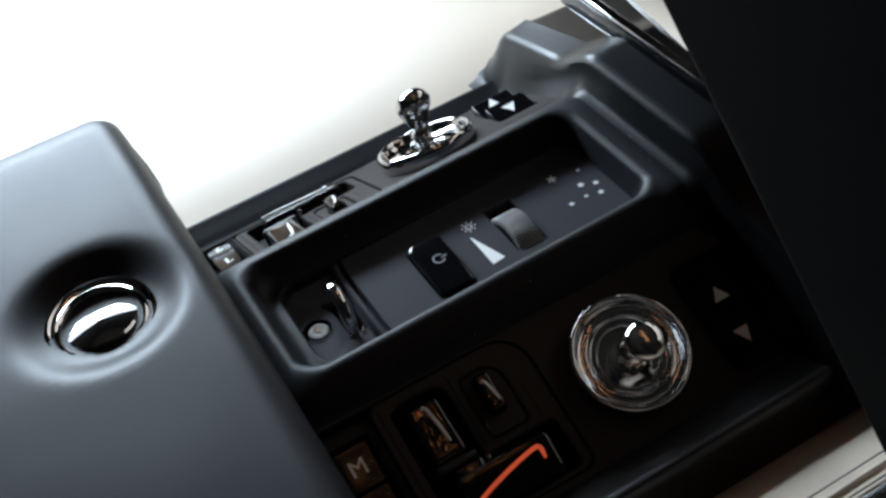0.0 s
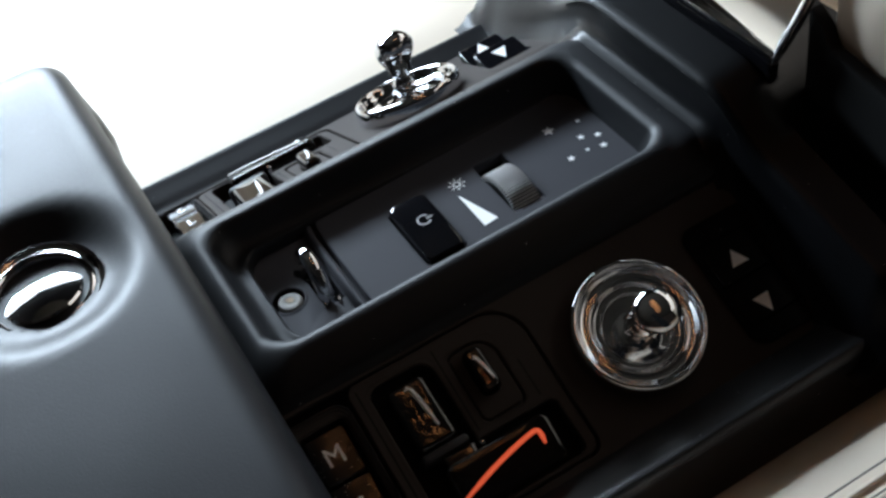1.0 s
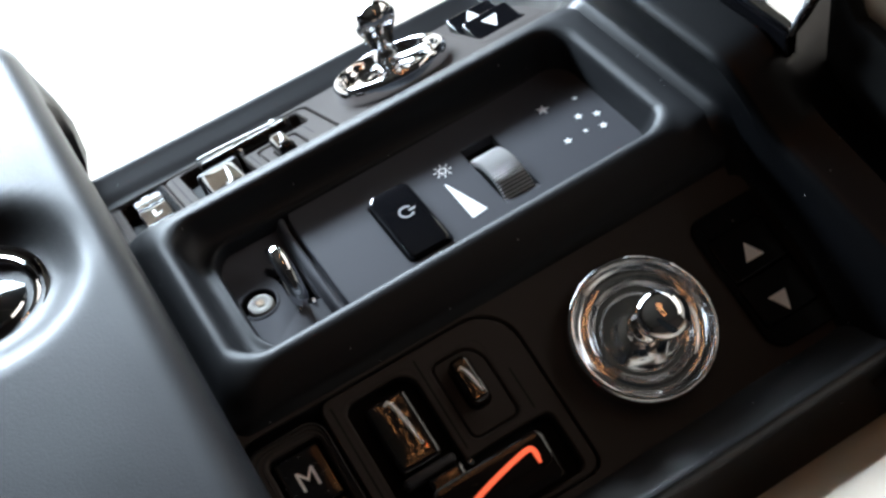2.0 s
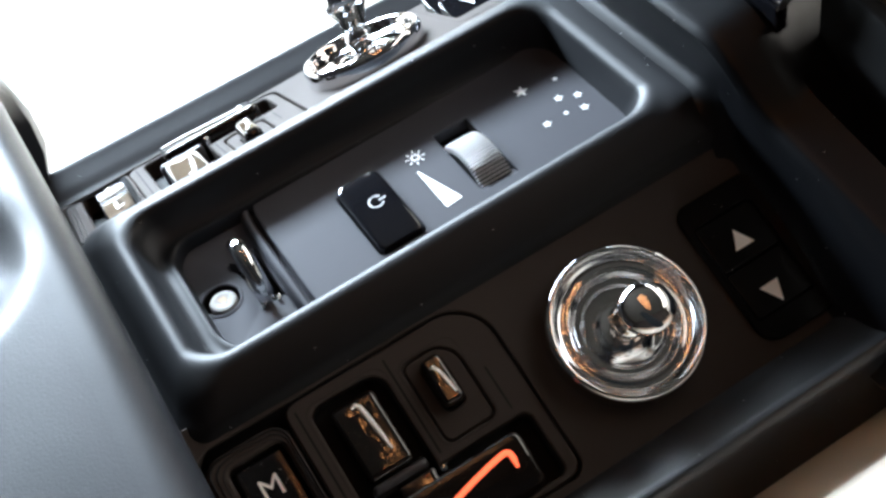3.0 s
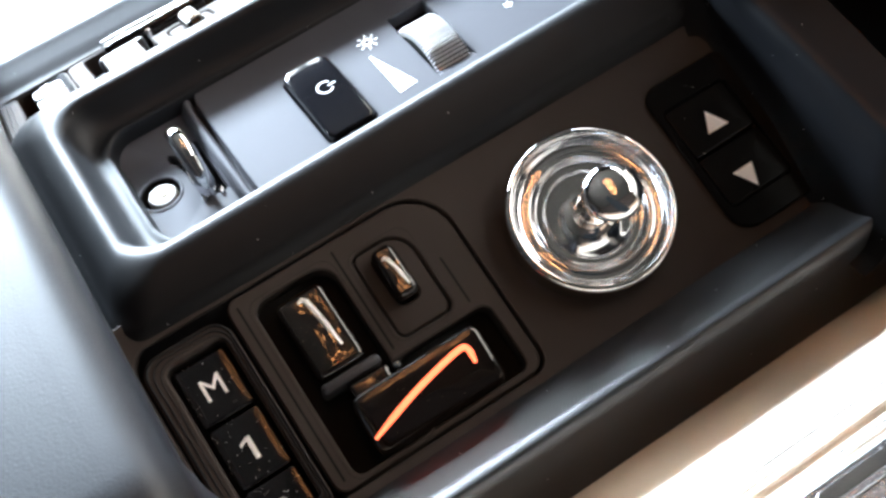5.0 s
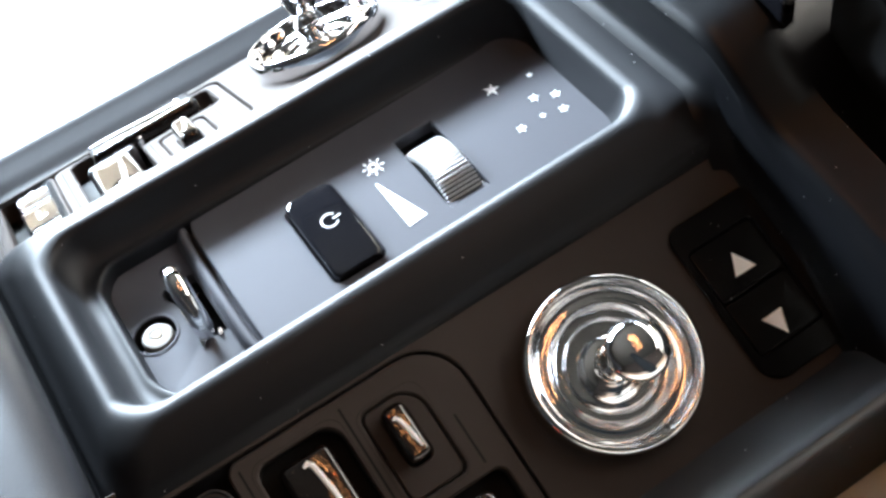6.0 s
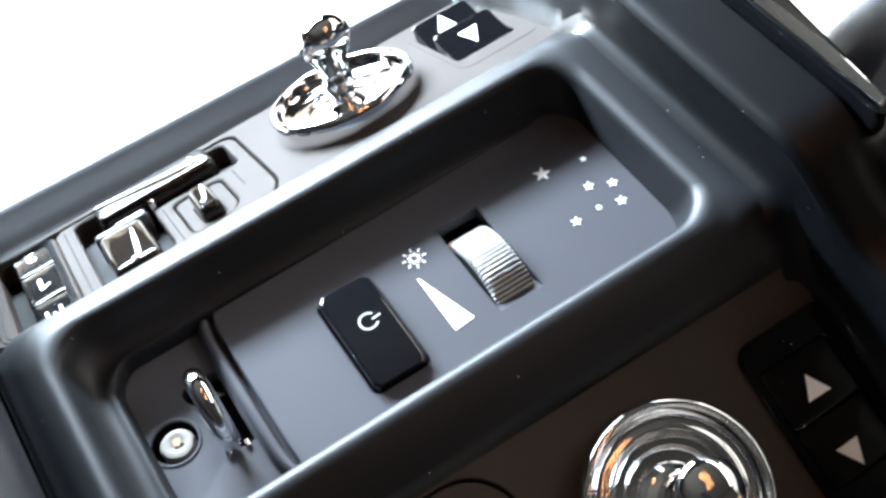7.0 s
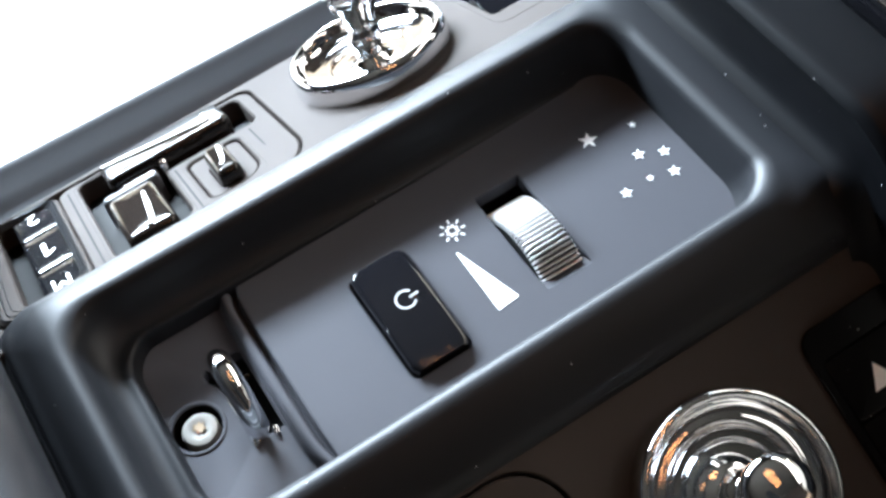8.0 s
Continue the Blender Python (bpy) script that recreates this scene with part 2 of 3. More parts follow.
def window_wall(name, y0, y1, spans, z0, z1, mat, label):
    """Cabin side with real openings for the windows, x along the car."""
    bm = bmesh.new()
    edges = [-1300] + [x for span in spans for x in span] + [1500]
    boxes = [(-1300, 1500, -400, z0), (-1300, 1500, z1, 800)] + [(edges[k], edges[k + 1], z0, z1) for k in range(0, len(edges), 2)]
    for b in boxes:
        k = box(b[0], b[1], y0, y1, b[2], b[3])
        me = bpy.data.meshes.new("tmp")
        k.to_mesh(me)
        k.free()
        bm.from_mesh(me)
        bpy.data.meshes.remove(me)
    return tagged(part(name, bm, mat), label, "wall", kind="structure")


window_wall("wall_left", 780, 820, ((-450, 240),), 190, 480, TAN, "brown lined cabin side with a window opening")
tagged(part("backdrop", box(-3200, 3200, 2400, 2420, -600, 2600), SKYBLUE), "pale blue daylight outside the cabin window", "backdrop", kind="structure")
tagged(part("door_panel", box(-900, 1100, 762, 779, -380, 70, 4.0), CREAM), "cream leather door panel below the window", "door", kind="structure")
tagged(part("wall_right", box(-1300, 1500, -820, -780, -400, 800), TAN), "brown lined cabin side", "wall", kind="structure")
tagged(part("door_panel", box(-900, 1100, -779, -762, -380, 150, 4.0), DOORSKIN), "tan leather panel low on the cabin side", "door", kind="structure")
tagged(part("wall_rear", box(-1340, -1300, -820, 820, -400, 800), TAN), "brown lined cabin rear", "wall", kind="structure")


def front_wall():
    """Cabin front with an unseen windscreen opening, added to let fill light in."""
    bm = bmesh.new()
    for y0, y1, z0, z1 in ((-820, 820, -400, 320), (-820, -300, 320, 800), (240, 820, 320, 800)):
        k = box(1500, 1540, y0, y1, z0, z1)
        me = bpy.data.meshes.new("tmp")
        k.to_mesh(me)
        k.free()
        bm.from_mesh(me)
        bpy.data.meshes.remove(me)
    return tagged(part("wall_front", bm, TAN), "brown lined cabin front with an unseen opening for fill light", "wall", kind="structure")


front_wall()
# Glow added beyond the front opening to fill the shaded deck.
tagged(part("backdrop", box(2600, 2620, -2400, 2400, -600, 3400), FILLGLOW), "pale glow added beyond the front opening as fill light", "backdrop", kind="structure")
tagged(part("ceiling", box(-1340, 760, -820, 820, 800, 840), HEADLINER), "dark headliner over the cabin", "ceiling", kind="structure")


def starlight():
    """Fibre lights scattered over the headliner, mirrored by the chrome and the gloss below."""
    rnd = random.Random(5)
    verts, faces = [], []
    for _ in range(340):
        x, y, r = rnd.uniform(-0.015, 0.20), rnd.uniform(-0.42, 0.10), rnd.choice((0.0018, 0.0024, 0.0030))
        faces.append([len(verts) + k for k in range(6)])
        verts += [(x + r * math.cos(math.pi * k / 3), y - r * math.sin(math.pi * k / 3), 0.7985) for k in range(6)]
    me = bpy.data.meshes.new("headliner_lights")
    me.from_pydata(verts, [], faces)
    me.materials.append(STARLIGHT)
    return tagged(new("headliner_lights", me), "tiny warm fibre lights scattered in the dark headliner", "lights", kind="stuff")


starlight()
tagged(part("floor", box(-1340, 1540, -820, 820, -440, -400), CARPET), "dark carpet of the cabin floor", "floor", kind="structure")


def seat(side):
    s = thing("car_seat", (-100, side * 430, -400), "cream leather car seat beside the black console", "seat", "cream seats")
    ys = lambda a, b: (side * a, side * b) if side > 0 else (side * b, side * a)
    y0, y1 = ys(134 if side < 0 else 127, 760)
    loops = []
    prof = ((0, -400), (0, -50), (0.5, -41), (5, -36), (11, -30), (20, -24), (32, -19), (46, -16), (120, -14)) if side < 0 else ((0, -400), (-4, -60), (-3, -30), (0, -27), (6, -25), (60, -24), (150, -23))
    for i, h in prof:
        loops.append([(x, y, h) for x, y in rrect(-620 + i, 560 - i, y0 + i, y1 - i, max(40 - i, 8), 6)])
    part("cushion", loft(loops, True, True), CREAM, s)
    if side > 0:
        part("side_panel", pad(-500, 500, 127.5, 129.0, 0.5, ((0, -390), (0, -62))), CREAM, s)
    return s


seat_right = seat(-1)
seat(1)

# trim along the right-hand seat
part("seam", tube([(-300, -167.5, -17.3), (0, -167.5, -17.2), (300, -167.5, -17.2)], 0.35), THREAD, seat_right, "fine dark seam")
part("fold", tube([(-300, -172.0, -17.2), (-8, -172.0, -16.9), (300, -168.5, -16.9)], 1.2, 8, 0.4), CREAM, seat_right)
trim = thing("seat_trim_strip", (80, -190, -15), "brushed aluminium trim strip with dark joints on the cream seat", "trim")
part("strip", pad(-160, 520, -210, -179.0, 3, ((0, -17), (0, -15.2), (1.5, -14.2)), 4), ALUM, trim)
part("joint_line", tube([(21, -176.2, -15.9), (200, -176.2, -15.7), (420, -176.2, -15.4)], 0.6), THREAD, trim, "dark joint line")
part("joint_line", tube([(-100, -180.6, -14.2), (200, -180.6, -14.2), (420, -180.6, -14.2)], 0.25), THREAD, trim, "thin dark joint line")
part("joint_line", tube([(-100, -187.6, -14.1), (200, -187.6, -14.1), (420, -187.6, -14.1)], 0.35), THREAD, trim, "thin dark joint line")
part("finger_recess", pad(11, 200, -186.2, -181.4, 2.3, ((0, -14.6), (0.5, -14.0), (1.2, -13.9))), CHROME, trim, "dark polished grip recess")

front = thing("front_seat", (220, -120, -400), "cream leather front seat side beyond the console", "seat")
part("side_bolster", pad(125, 290, -190, -57, 5, ((0, -400), (0, 70), (2, 80), (8, 88), (22, 92))), CREAM, front, "cream leather side bolster")

# Unidentified dark shape close to the camera, built as a leaning seat back.
reclined = thing("dark_near_shape", (20, -540, -16), "unidentified black shape near the camera, built as a leaning seat back", "seat")
loops = []
for k in range(13):
    z = -16.0 + 52.0 * k
    x = 7.0 - 0.372 * z
    edge = 6.0 * (1 - min(k, 12 - k, 3) / 3.0) ** 2
    loops.append([(px, py, z) for px, py in rrect(x + edge, x + 95.0 - edge, -760.0 + edge, -304.0 - edge, (20.0, 20.0, 20.0, 3.0), 5)])
part("backrest", loft(loops, True, True), NEARBLACK, reclined)
part("edge_bar", tube([(20.0 - 0.372 * z, -303.5, z) for z in range(10, 590, 40)], 2.5), NEARBLACK, reclined, "black bar along the edge")

# ---- the console ----
console = thing("centre_console", (0, 0, -60), "satin black car centre console with a recessed tray", "console")


def deck_z(y):
    return -6.1 - (abs(y) - 83.0) * math.tan(THETA)


# the tray housing: outer flank, rounded rim, inner wall
TX0, TX1, TY = -95.0, 70.2, 35.5
loops = []
RIM = ((19, 19.0, -6, 6), (18.0, 17.0, 8, 8), (16.8, 16.2, 10.2, 8), (15.4, 15.0, 12.8, 9), (13.0, 13.0, 14.6, 10), (10.0, 10.2, 17.2, 11), (7.0, 7.2, 19.0, 12), (4.2, 4.2, 20.1, 12), (2.2, 2.2, 19.9, 12),
       (0.8, 0.8, 19.0, 12), (0.0, 0.0, 17.8, 12), (-0.8, -0.9, 16.2, 11.5), (-1.8, -2.1, 14.2, 11.5), (-4.6, -5.4, 10.6, 11), (-5.4, -6.2, 9.9, 10.8), (-6.0, -6.8, 9.7, 10.6), (-6.6, -7.4, 9.1, 10.4), (-7.0, -7.8, 7.0, 10.2), (-7.3, -8.1, 3.5, 10))
for ox, oy, h, q in flowing(RIM, 3):
    xr = TX1 - 1.8 + max(ox, 0) * 1.0 + min(ox, 0) * 0.76
    xl = TX0 - max(ox, 0) * 0.98 - min(ox, 0)
    rim = smooth_step(-3.5, 0.5, ox) * (1 - smooth_step(6.0, 15.0, ox))
    loop = []
    for x, y in rrect(xl, xr, -TY - oy, TY + oy, q, 10):
        lift = 2.2 * smooth_step(0, 80, x) * smooth_step(-4.0, 0.0, ox)
        back = 1.5 * smooth_step(97, 110, -x) * smooth_step(0.0, 2.0, ox)
        ahead = smooth_step(67, 73, x) * (1 - smooth_step(38, 50, abs(y))) * smooth_step(3.6, 5.0, ox)
        hh = h + (20.1 - 0.12 * (ox - 4.2) - h) * ahead
        hh += (14.6 + (ox + 1.6) * 1.95 - hh) * smooth_step(51, 61, x) * smooth_step(1.2, 2.2, -ox)
        if y < 0:
            y -= 0.45 * max(-oy - 0.8, 0.0) * smooth_step(20, 30, -y)
            y += 2.4 * rim * smooth_step(20, 34, -y)
            hh += 0.7 * rim * smooth_step(20, 34, -y)
        if ox < -4.0:
            fillet = smooth_step(50, 64, -x) * (-ox - 4.0) / 3.3
            x, y, hh = x + 2.6 * fillet * smooth_step(76, 88, -x), y * (1 - 0.075 * fillet), hh + 2.2 * fillet
        loop.append((x, y, (hh - 0.8) + lift - back))
    loops.append(loop)
part("tray_housing", loft(loops), SATIN, console, "satin black raised tray surround")


def hook_slot(i):
    pts = [(-61.2, -12.4), (-61.2, 11.6), (-62.0, 12.4), (-66.6, 12.4), (-67.6, 10.6), (-69.0, 10.2), (-70.8, 11.8), (-72.0, 11.0), (-72.0, 8.4), (-70.4, 6.0), (-69.6, 2.0), (-69.4, -11.4), (-68.4, -12.4)]
    return [(x * 1.0 - i * (1 if x > -66.5 else -1), y - i * (1 if y > 0 else -1)) for x, y in pts]


# tray floor, with the slot of the wheel, the key pocket and the hook slot cut through
part("tray_floor", plate([box_outline(-55.0, 72.0, -36.0, 36.0, (1, 8, 8, 16)), box_outline(10.2, 23.6, -19.8, 13.2, 0.6),
                          box_outline(-30.0, -12.9, -22.6, 10.4, 2.0)], 8.5, 4.0, 0.35), TRAY, console)
part("key_pocket", plate([box_outline(-93.0, -58.0, -36.0, 36.0, 6), circle_outline(-79.2, -1.2, 6.3), hook_slot], 4.6, 0.0, 0.4), TRAY, console, "lower matt black pocket floor")
# low step that borders the pocket
step = []
for o, h in flowing(((0.0, 8.5), (0.3, 8.3), (0.5, 6.8), (0.8, 5.0), (1.7, 4.9), (2.0, 6.6), (2.4, 7.7), (3.1, 8.2), (4.0, 8.1), (4.8, 7.3), (5.4, 6.0), (5.8, 5.0), (6.2, 4.6)), 3):
    pts = [(-54.8 - o + 0.02 * max(-20.5 - y, 0.0) ** 2, y) for y in (-36.5 + 3.2 * k for k in range(18))]
    for k in range(11):
        a = radians(9 * k)
        pts.append((-38.8 - (16.0 + o) * math.cos(a), 20.0 + (16.0 + o) * math.sin(a)))
    step.append([(x, y, h) for x, y in pts])
part("pocket_step", loft(step, closed=False), TRAY, console)
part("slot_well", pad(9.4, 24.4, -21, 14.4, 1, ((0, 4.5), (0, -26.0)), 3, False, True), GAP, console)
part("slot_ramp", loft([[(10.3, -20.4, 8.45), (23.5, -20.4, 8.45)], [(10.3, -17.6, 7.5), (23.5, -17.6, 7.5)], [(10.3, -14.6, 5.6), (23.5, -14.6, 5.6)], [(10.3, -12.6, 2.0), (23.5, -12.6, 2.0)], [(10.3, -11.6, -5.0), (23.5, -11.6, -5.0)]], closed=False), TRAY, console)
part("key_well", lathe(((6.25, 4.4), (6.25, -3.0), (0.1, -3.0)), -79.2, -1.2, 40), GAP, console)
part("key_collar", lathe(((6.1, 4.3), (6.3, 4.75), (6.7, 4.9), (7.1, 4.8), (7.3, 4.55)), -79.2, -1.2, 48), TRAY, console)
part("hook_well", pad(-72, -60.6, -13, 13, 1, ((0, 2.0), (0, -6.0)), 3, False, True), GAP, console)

# the two control decks, the side rails
for fr, word in ((right_deck, "right"), (left_deck, "left")):
    x0, x1 = -150.0, 84.0
    part("control_deck", plate([box_outline(x0, x1, -34.5, 42.0, 2), box_outline(-110.8, -15.4, -29.8, 33.0, (5, 5, 14.6, 6), 9), box_outline(53.5, 76.5, -20.9, 14.1, 2.4)], 0.0, -5.0, 0.35), DECK, console, "sloping matt black control deck", fr)
RAIL_R = [(110.0, -20.6), (112.2, -20.2), (114.2, -19.5), (118.0, -18.2), (121.0, -17.2), (123.8, -16.2), (126.2, -15.3), (127.8, -14.6), (129.0, -14.5), (130.2, -15.8), (131.4, -20.0), (133.6, -31.0), (136.0, -41.0), (136.6, -60.0)]
RAIL_L = [(109.0, -21.8), (111.0, -21.6), (112.4, -21.2), (114.0, -20.5), (117.0, -19.7), (120.5, -18.8), (123.2, -18.0), (124.6, -17.5), (125.8, -17.5), (127.0, -18.5), (128.4, -21.0), (130.0, -25.5), (132.6, -33.5), (136.0, -43.0), (137.0, -60.0)]
for s in (-1, 1):
    prof = RAIL_R if s < 0 else RAIL_L
    loops = []
    xs = [-400, -250, -130, -112, -90, -60, -30, 0, 30, 50, 60, 64, 68, 72, 76, 80, 84, 92, 100, 120, 160]
    for y, z in prof:
        loops.append([(x, s * y, z + 0.6 * smooth_step(-100, 80, x) + 3.0 * smooth_step(70.0, 92.0, x) * (1 - smooth_step(112, 124, y))) for x in xs])
    if s < 0:
        loops = loops[::-1]
    part("side_rail", loft(loops, closed=False), RAIL, console, "rounded satin black side rail")

# front fascia: wall at the head of tray and decks, with a rolled top
YS = [-138 + 3 * k for k in range(93)]
loops = []
for k in range(14):
    row = []
    for y in YS:
        a = abs(y)
        foot = 20.8 + (max(deck_z(y) - 0.5, -22) - 20.8) * smooth_step(38, 60, a)
        top = 41.0 - 15.0 * smooth_step(34, 72, a) - 0.27 * 8 * math.log(1 + math.exp((a - 58) / 8)) - 14 * smooth_step(124, 140, a)
        fx = 84.0 - 2.0 * smooth_step(45, 65, a) - 5.0 * smooth_step(75, 118, a)
        tx = 87.0 + 2.0 * smooth_step(40, 130, a)
        pts = [(fx - 7.0, foot - 0.9), (fx - 3.6, foot + 0.0), (fx - 1.2, foot + 1.4), (fx + 0.8, foot + 3.8)]
        hh = top - foot
        pts += [(fx + (tx - fx) * 0.42, foot + hh * 0.42), (fx + (tx - fx) * 0.66, foot + hh * 0.70), (tx - 1.6, top - 3.2), (tx - 0.5, top - 1.4), (tx + 1.0, top - 0.4), (tx + 3.2, top)]
        pts += [(tx + 9, top + 0.9), (103.5, top + 2.2), (106.5, top + 0.2), (150, top - 1.5)]
        row.append((pts[k][0], y, pts[k][1]))
    loops.append(row)
part("front_fascia", loft(loops, closed=False), FASCIA, console, "satin black front wall with a rolled edge, coloured darker for shade")
# A dark pad gives the shade under the lid's edge; no notch is cut.
part("notch_shade", pad(-116, -104.6, -24, 31, 2.6, ((0, -15), (0, -6.0), (0.5, -5.2), (1.6, -5.0))), GAP, console, "dark pad for the shade under the lid")
part("plinth", box(-400, 150, -112, 112, -120, -36), GAP, console)
part("fascia_end", box(100, 152, -128, 128, -200, 2, 4.0), SATIN, console)

# ---- panel at the head of the console ----
head = thing("display_panel", (112, 0, 40), "chrome framed glossy panel at the head of the console", "display")
part("groove_trim", tube([(103.6, 80, 38.6), (103.8, 30, 40.2), (104.0, 0, 40.6), (104.0, -36, 39.0), (104.6, -43, 37.6), (107, -48, 36.4)], 0.45), SATIN_CHROME, head, "thin bright trim line")
part("lower_frame", box(105.2, 110, -49, 90, 36, 46.4, 1.0), GLOSS, head)
part("chrome_strip", box(105.6, 110, -49, 90, 46.6, 49.2, 0.8), CHROME, head)
part("glass", loft([[(107.8, -48.5, 49.3), (122, 90, 49.3)], [(133, -64, 112), (147, 90, 112)]], closed=False), MIRROR, head)
rows = []
for x, sink in ((118, 60), (118, 1.2), (118.4, 0.4), (119.2, 0.0), (123.0, 0.0), (124.0, 1.2), (124.0, 60)):
    rows.append([(x, y, table(((-175, 44.0), (-92, 49.0), (-65, 54.0), (-59, 63.0), (-54, 66.0)), y) - sink) for y in (-175, -130, -92, -80, -72, -65, -63, -61, -59, -56, -54)])
part("housing", loft(rows, closed=False), GAP, head, "black housing beside the post")
part("corner_post", tube([(106.6, -49.4, 46), (108.2, -52.0, 54), (111, -56.5, 67), (116, -61.5, 86), (124, -70, 114)], 2.1), CHROME, head, "slanting chrome corner post")

# ---- armrest lid ----
lid = thing("armrest_lid", (-200, 0, 10), "padded black leather armrest lid with a chrome button", "armrest")
LZ, BX, BY = 58.0, -154.0, 9.5
bm = bmesh.new()
xs = [-420, -400, -360, -320, -290, -260, -240] + [-230 + 4 * k for k in range(25)] + [-131, -128, -125.5, -123, -120.5, -118, -116, -114.5, -113.2, -112.2, -111.2, -110.4, -109.8, -109.4, -109.2]
ysl = [-143, -142.5, -141.5, -140, -138, -135, -130, -121, -113, -100, -88, -76, -66] + [-60 + 4 * k for k in range(33)] + [75, 88, 100, 113, 121, 130, 135, 138, 140, 141.5, 142.5, 143]


def edge_drop(d, r=13.0):
    return r - math.sqrt(max(r * r - max(r - d, 0.0) ** 2, 0.0))


def set_back(y):
    """How far the front edge lies back towards the lid's rounded corners."""
    return 0.8 * (y / 130) ** 2 + 12.0 - math.sqrt(max(144.0 - max(abs(y) - 131.2, 0.0) ** 2, 0.0))


rows = []
for x in xs:
    row = []
    for y in ysl:
        d = math.hypot(max(13 - (-109.0 - x), 0), max(16 - (143.2 - abs(y)), 0))
        z = LZ - edge_drop(max(13 - d, 0.0)) + 2.0 * (1 - (abs(y) / 139) ** 2) + 0.5 * noise.noise((x * 0.02, y * 0.02, 0.3))
        r = math.hypot(x - BX, y - BY)
        z -= 8.0 * (1 - smooth_step(18, 38, r))
        row.append((x + 1.5 - set_back(y) * smooth_step(-170, -112, x), y, max(z, LZ - 14)))
    rows.append(row)
for fx, fz, bx, bz in ((-108.1, 38, -106.0, 36), (-112.0, 28, -103.0, 24), (-117.0, 18, -101.0, 10), (-120.0, 8, -102.0, -6), (-121, -6, -106.0, -18), (-121, -30, -112.0, -34)):
    row = []
    for y in ysl:
        w = smooth_step(112, 124, abs(y))
        row.append((fx + (bx - fx) * w - set_back(y), y, fz + (bz - fz) * w))
    rows.append(row)
part("cover", loft(rows, closed=False), LEATHER, lid)
part("side_skirt", loft([[(x, -143.0, 43) for x in (-420, -115)], [(x, -143.5, -22) for x in (-420, -115)]], closed=False), LEATHER, lid)
part("side_skirt", loft([[(x, 143.0, 43) for x in (-420, -115)], [(x, 143.5, -22) for x in (-420, -115)]], closed=False), LEATHER, lid)


def button_frame(x, v, h):
    """Button ring, tipped a little towards the right-hand seat."""
    a = radians(5.0)
    return (BX + x, BY + v * math.cos(a) - (h - 50) * math.sin(a), 50.5 + v * math.sin(a) + (h - 50) * math.cos(a))


part("bezel", lathe(((22.8, 47.0), (22.5, 51.0), (21.6, 52.6), (20.4, 52.8), (19.5, 51.8), (18.8, 51.6), (18.0, 52.6), (17.0, 52.9), (16.0, 52.2), (15.2, 50.6), (14.8, 47.5)), 0, 0, 72), CHROME, lid, "polished chrome ring", button_frame)
part("push_button", lathe(((14.3, 46.5), (14.3, 50.8), (13.8, 51.4), (12.8, 51.6), (11.0, 51.9), (8.0, 52.5), (4.0, 52.95), (0.1, 53.1)), 0, 0, 72), CHROME, lid, "domed chrome push button", lambda x, v, h: button_frame(x, v, h - 0.22 * v))

# ---- things in the tray ----
power = thing("power_switch", (-21, -6, 8.5), "glossy black power rocker switch with a white symbol", "switch")


def rocker_top(y):
    """Height of the rocker along its length: a shallow arch, tipped up at the far end."""
    return 12.2 + 0.03 * (y + 6.0) - 1.0 * (abs(y + 6.0) / 16.0) ** 2.0


loops = []
for k in range(25):
    y = -22.0 + 32.0 * k / 24
    tuck = 0.9 * max(abs(y + 6.0) - 14.8, 0.0)
    top = rocker_top(y)
    loops.append([(-29.4 + tuck, y, 3.0), (-29.4 + tuck, y, top - 1.3), (-29.1 + tuck, y, top - 0.55), (-28.4 + tuck, y, top - 0.12), (-27.4 + tuck, y, top), (-21.4, y, top + 0.12),
                  (-15.4 - tuck, y, top), (-14.4 - tuck, y, top - 0.12), (-13.7 - tuck, y, top - 0.55), (-13.4 - tuck, y, top - 1.3), (-13.4 - tuck, y, 3.0)])
ring = loft([loop[::-1] for loop in loops], True, True)
bmesh.ops.recalc_face_normals(ring, faces=ring.faces[:])
part("rocker", ring, GLOSS, power)
arc = [(-20.9 + 2.5 * math.cos(a), -4.2 + 2.5 * math.sin(a)) for a in (radians(36 + 9.0 * k) for k in range(33))]
part("power_ring", ribbon(arc, 0.65, 12.28), DIM_PRINT, power, "white power symbol ring")
part("power_bar", ribbon([(-20.9 + 1.0, -4.2), (-20.9 + 3.7, -4.0)], 0.65, 12.3), DIM_PRINT, power, "white power symbol bar")

dimmer = thing("thumbwheel", (17, -3, 3), "ridged metal thumbwheel in a slot", "thumbwheel")
WR = 18.0
# Drum coloured dark to give the shade between the ridges.
part("drum", lathe(((15.0, 0.0), (16.7, 0.15), (16.85, 0.4), (16.85, 11.4), (16.7, 11.65), (15.0, 11.8)), 0, 0, 96, True, True), GAP, dimmer, "drum coloured dark for the shade between the ridges", lambda x, v, h: (11.0 + h, -5.4 + x, -5.4 + v))
RIDGE = ((-0.42, -1.6), (-0.42, -0.95), (-0.14, -0.08), (0.0, 0.0), (0.14, -0.08), (0.42, -0.95), (0.42, -1.6))


def on_wheel(a):
    """Frame of one ridge, lying along the wheel's axle at angle a."""
    return lambda x, v, h: (x, -5.4 + (WR + h) * math.cos(a) - v * math.sin(a), -5.4 + (WR + h) * math.sin(a) + v * math.cos(a))


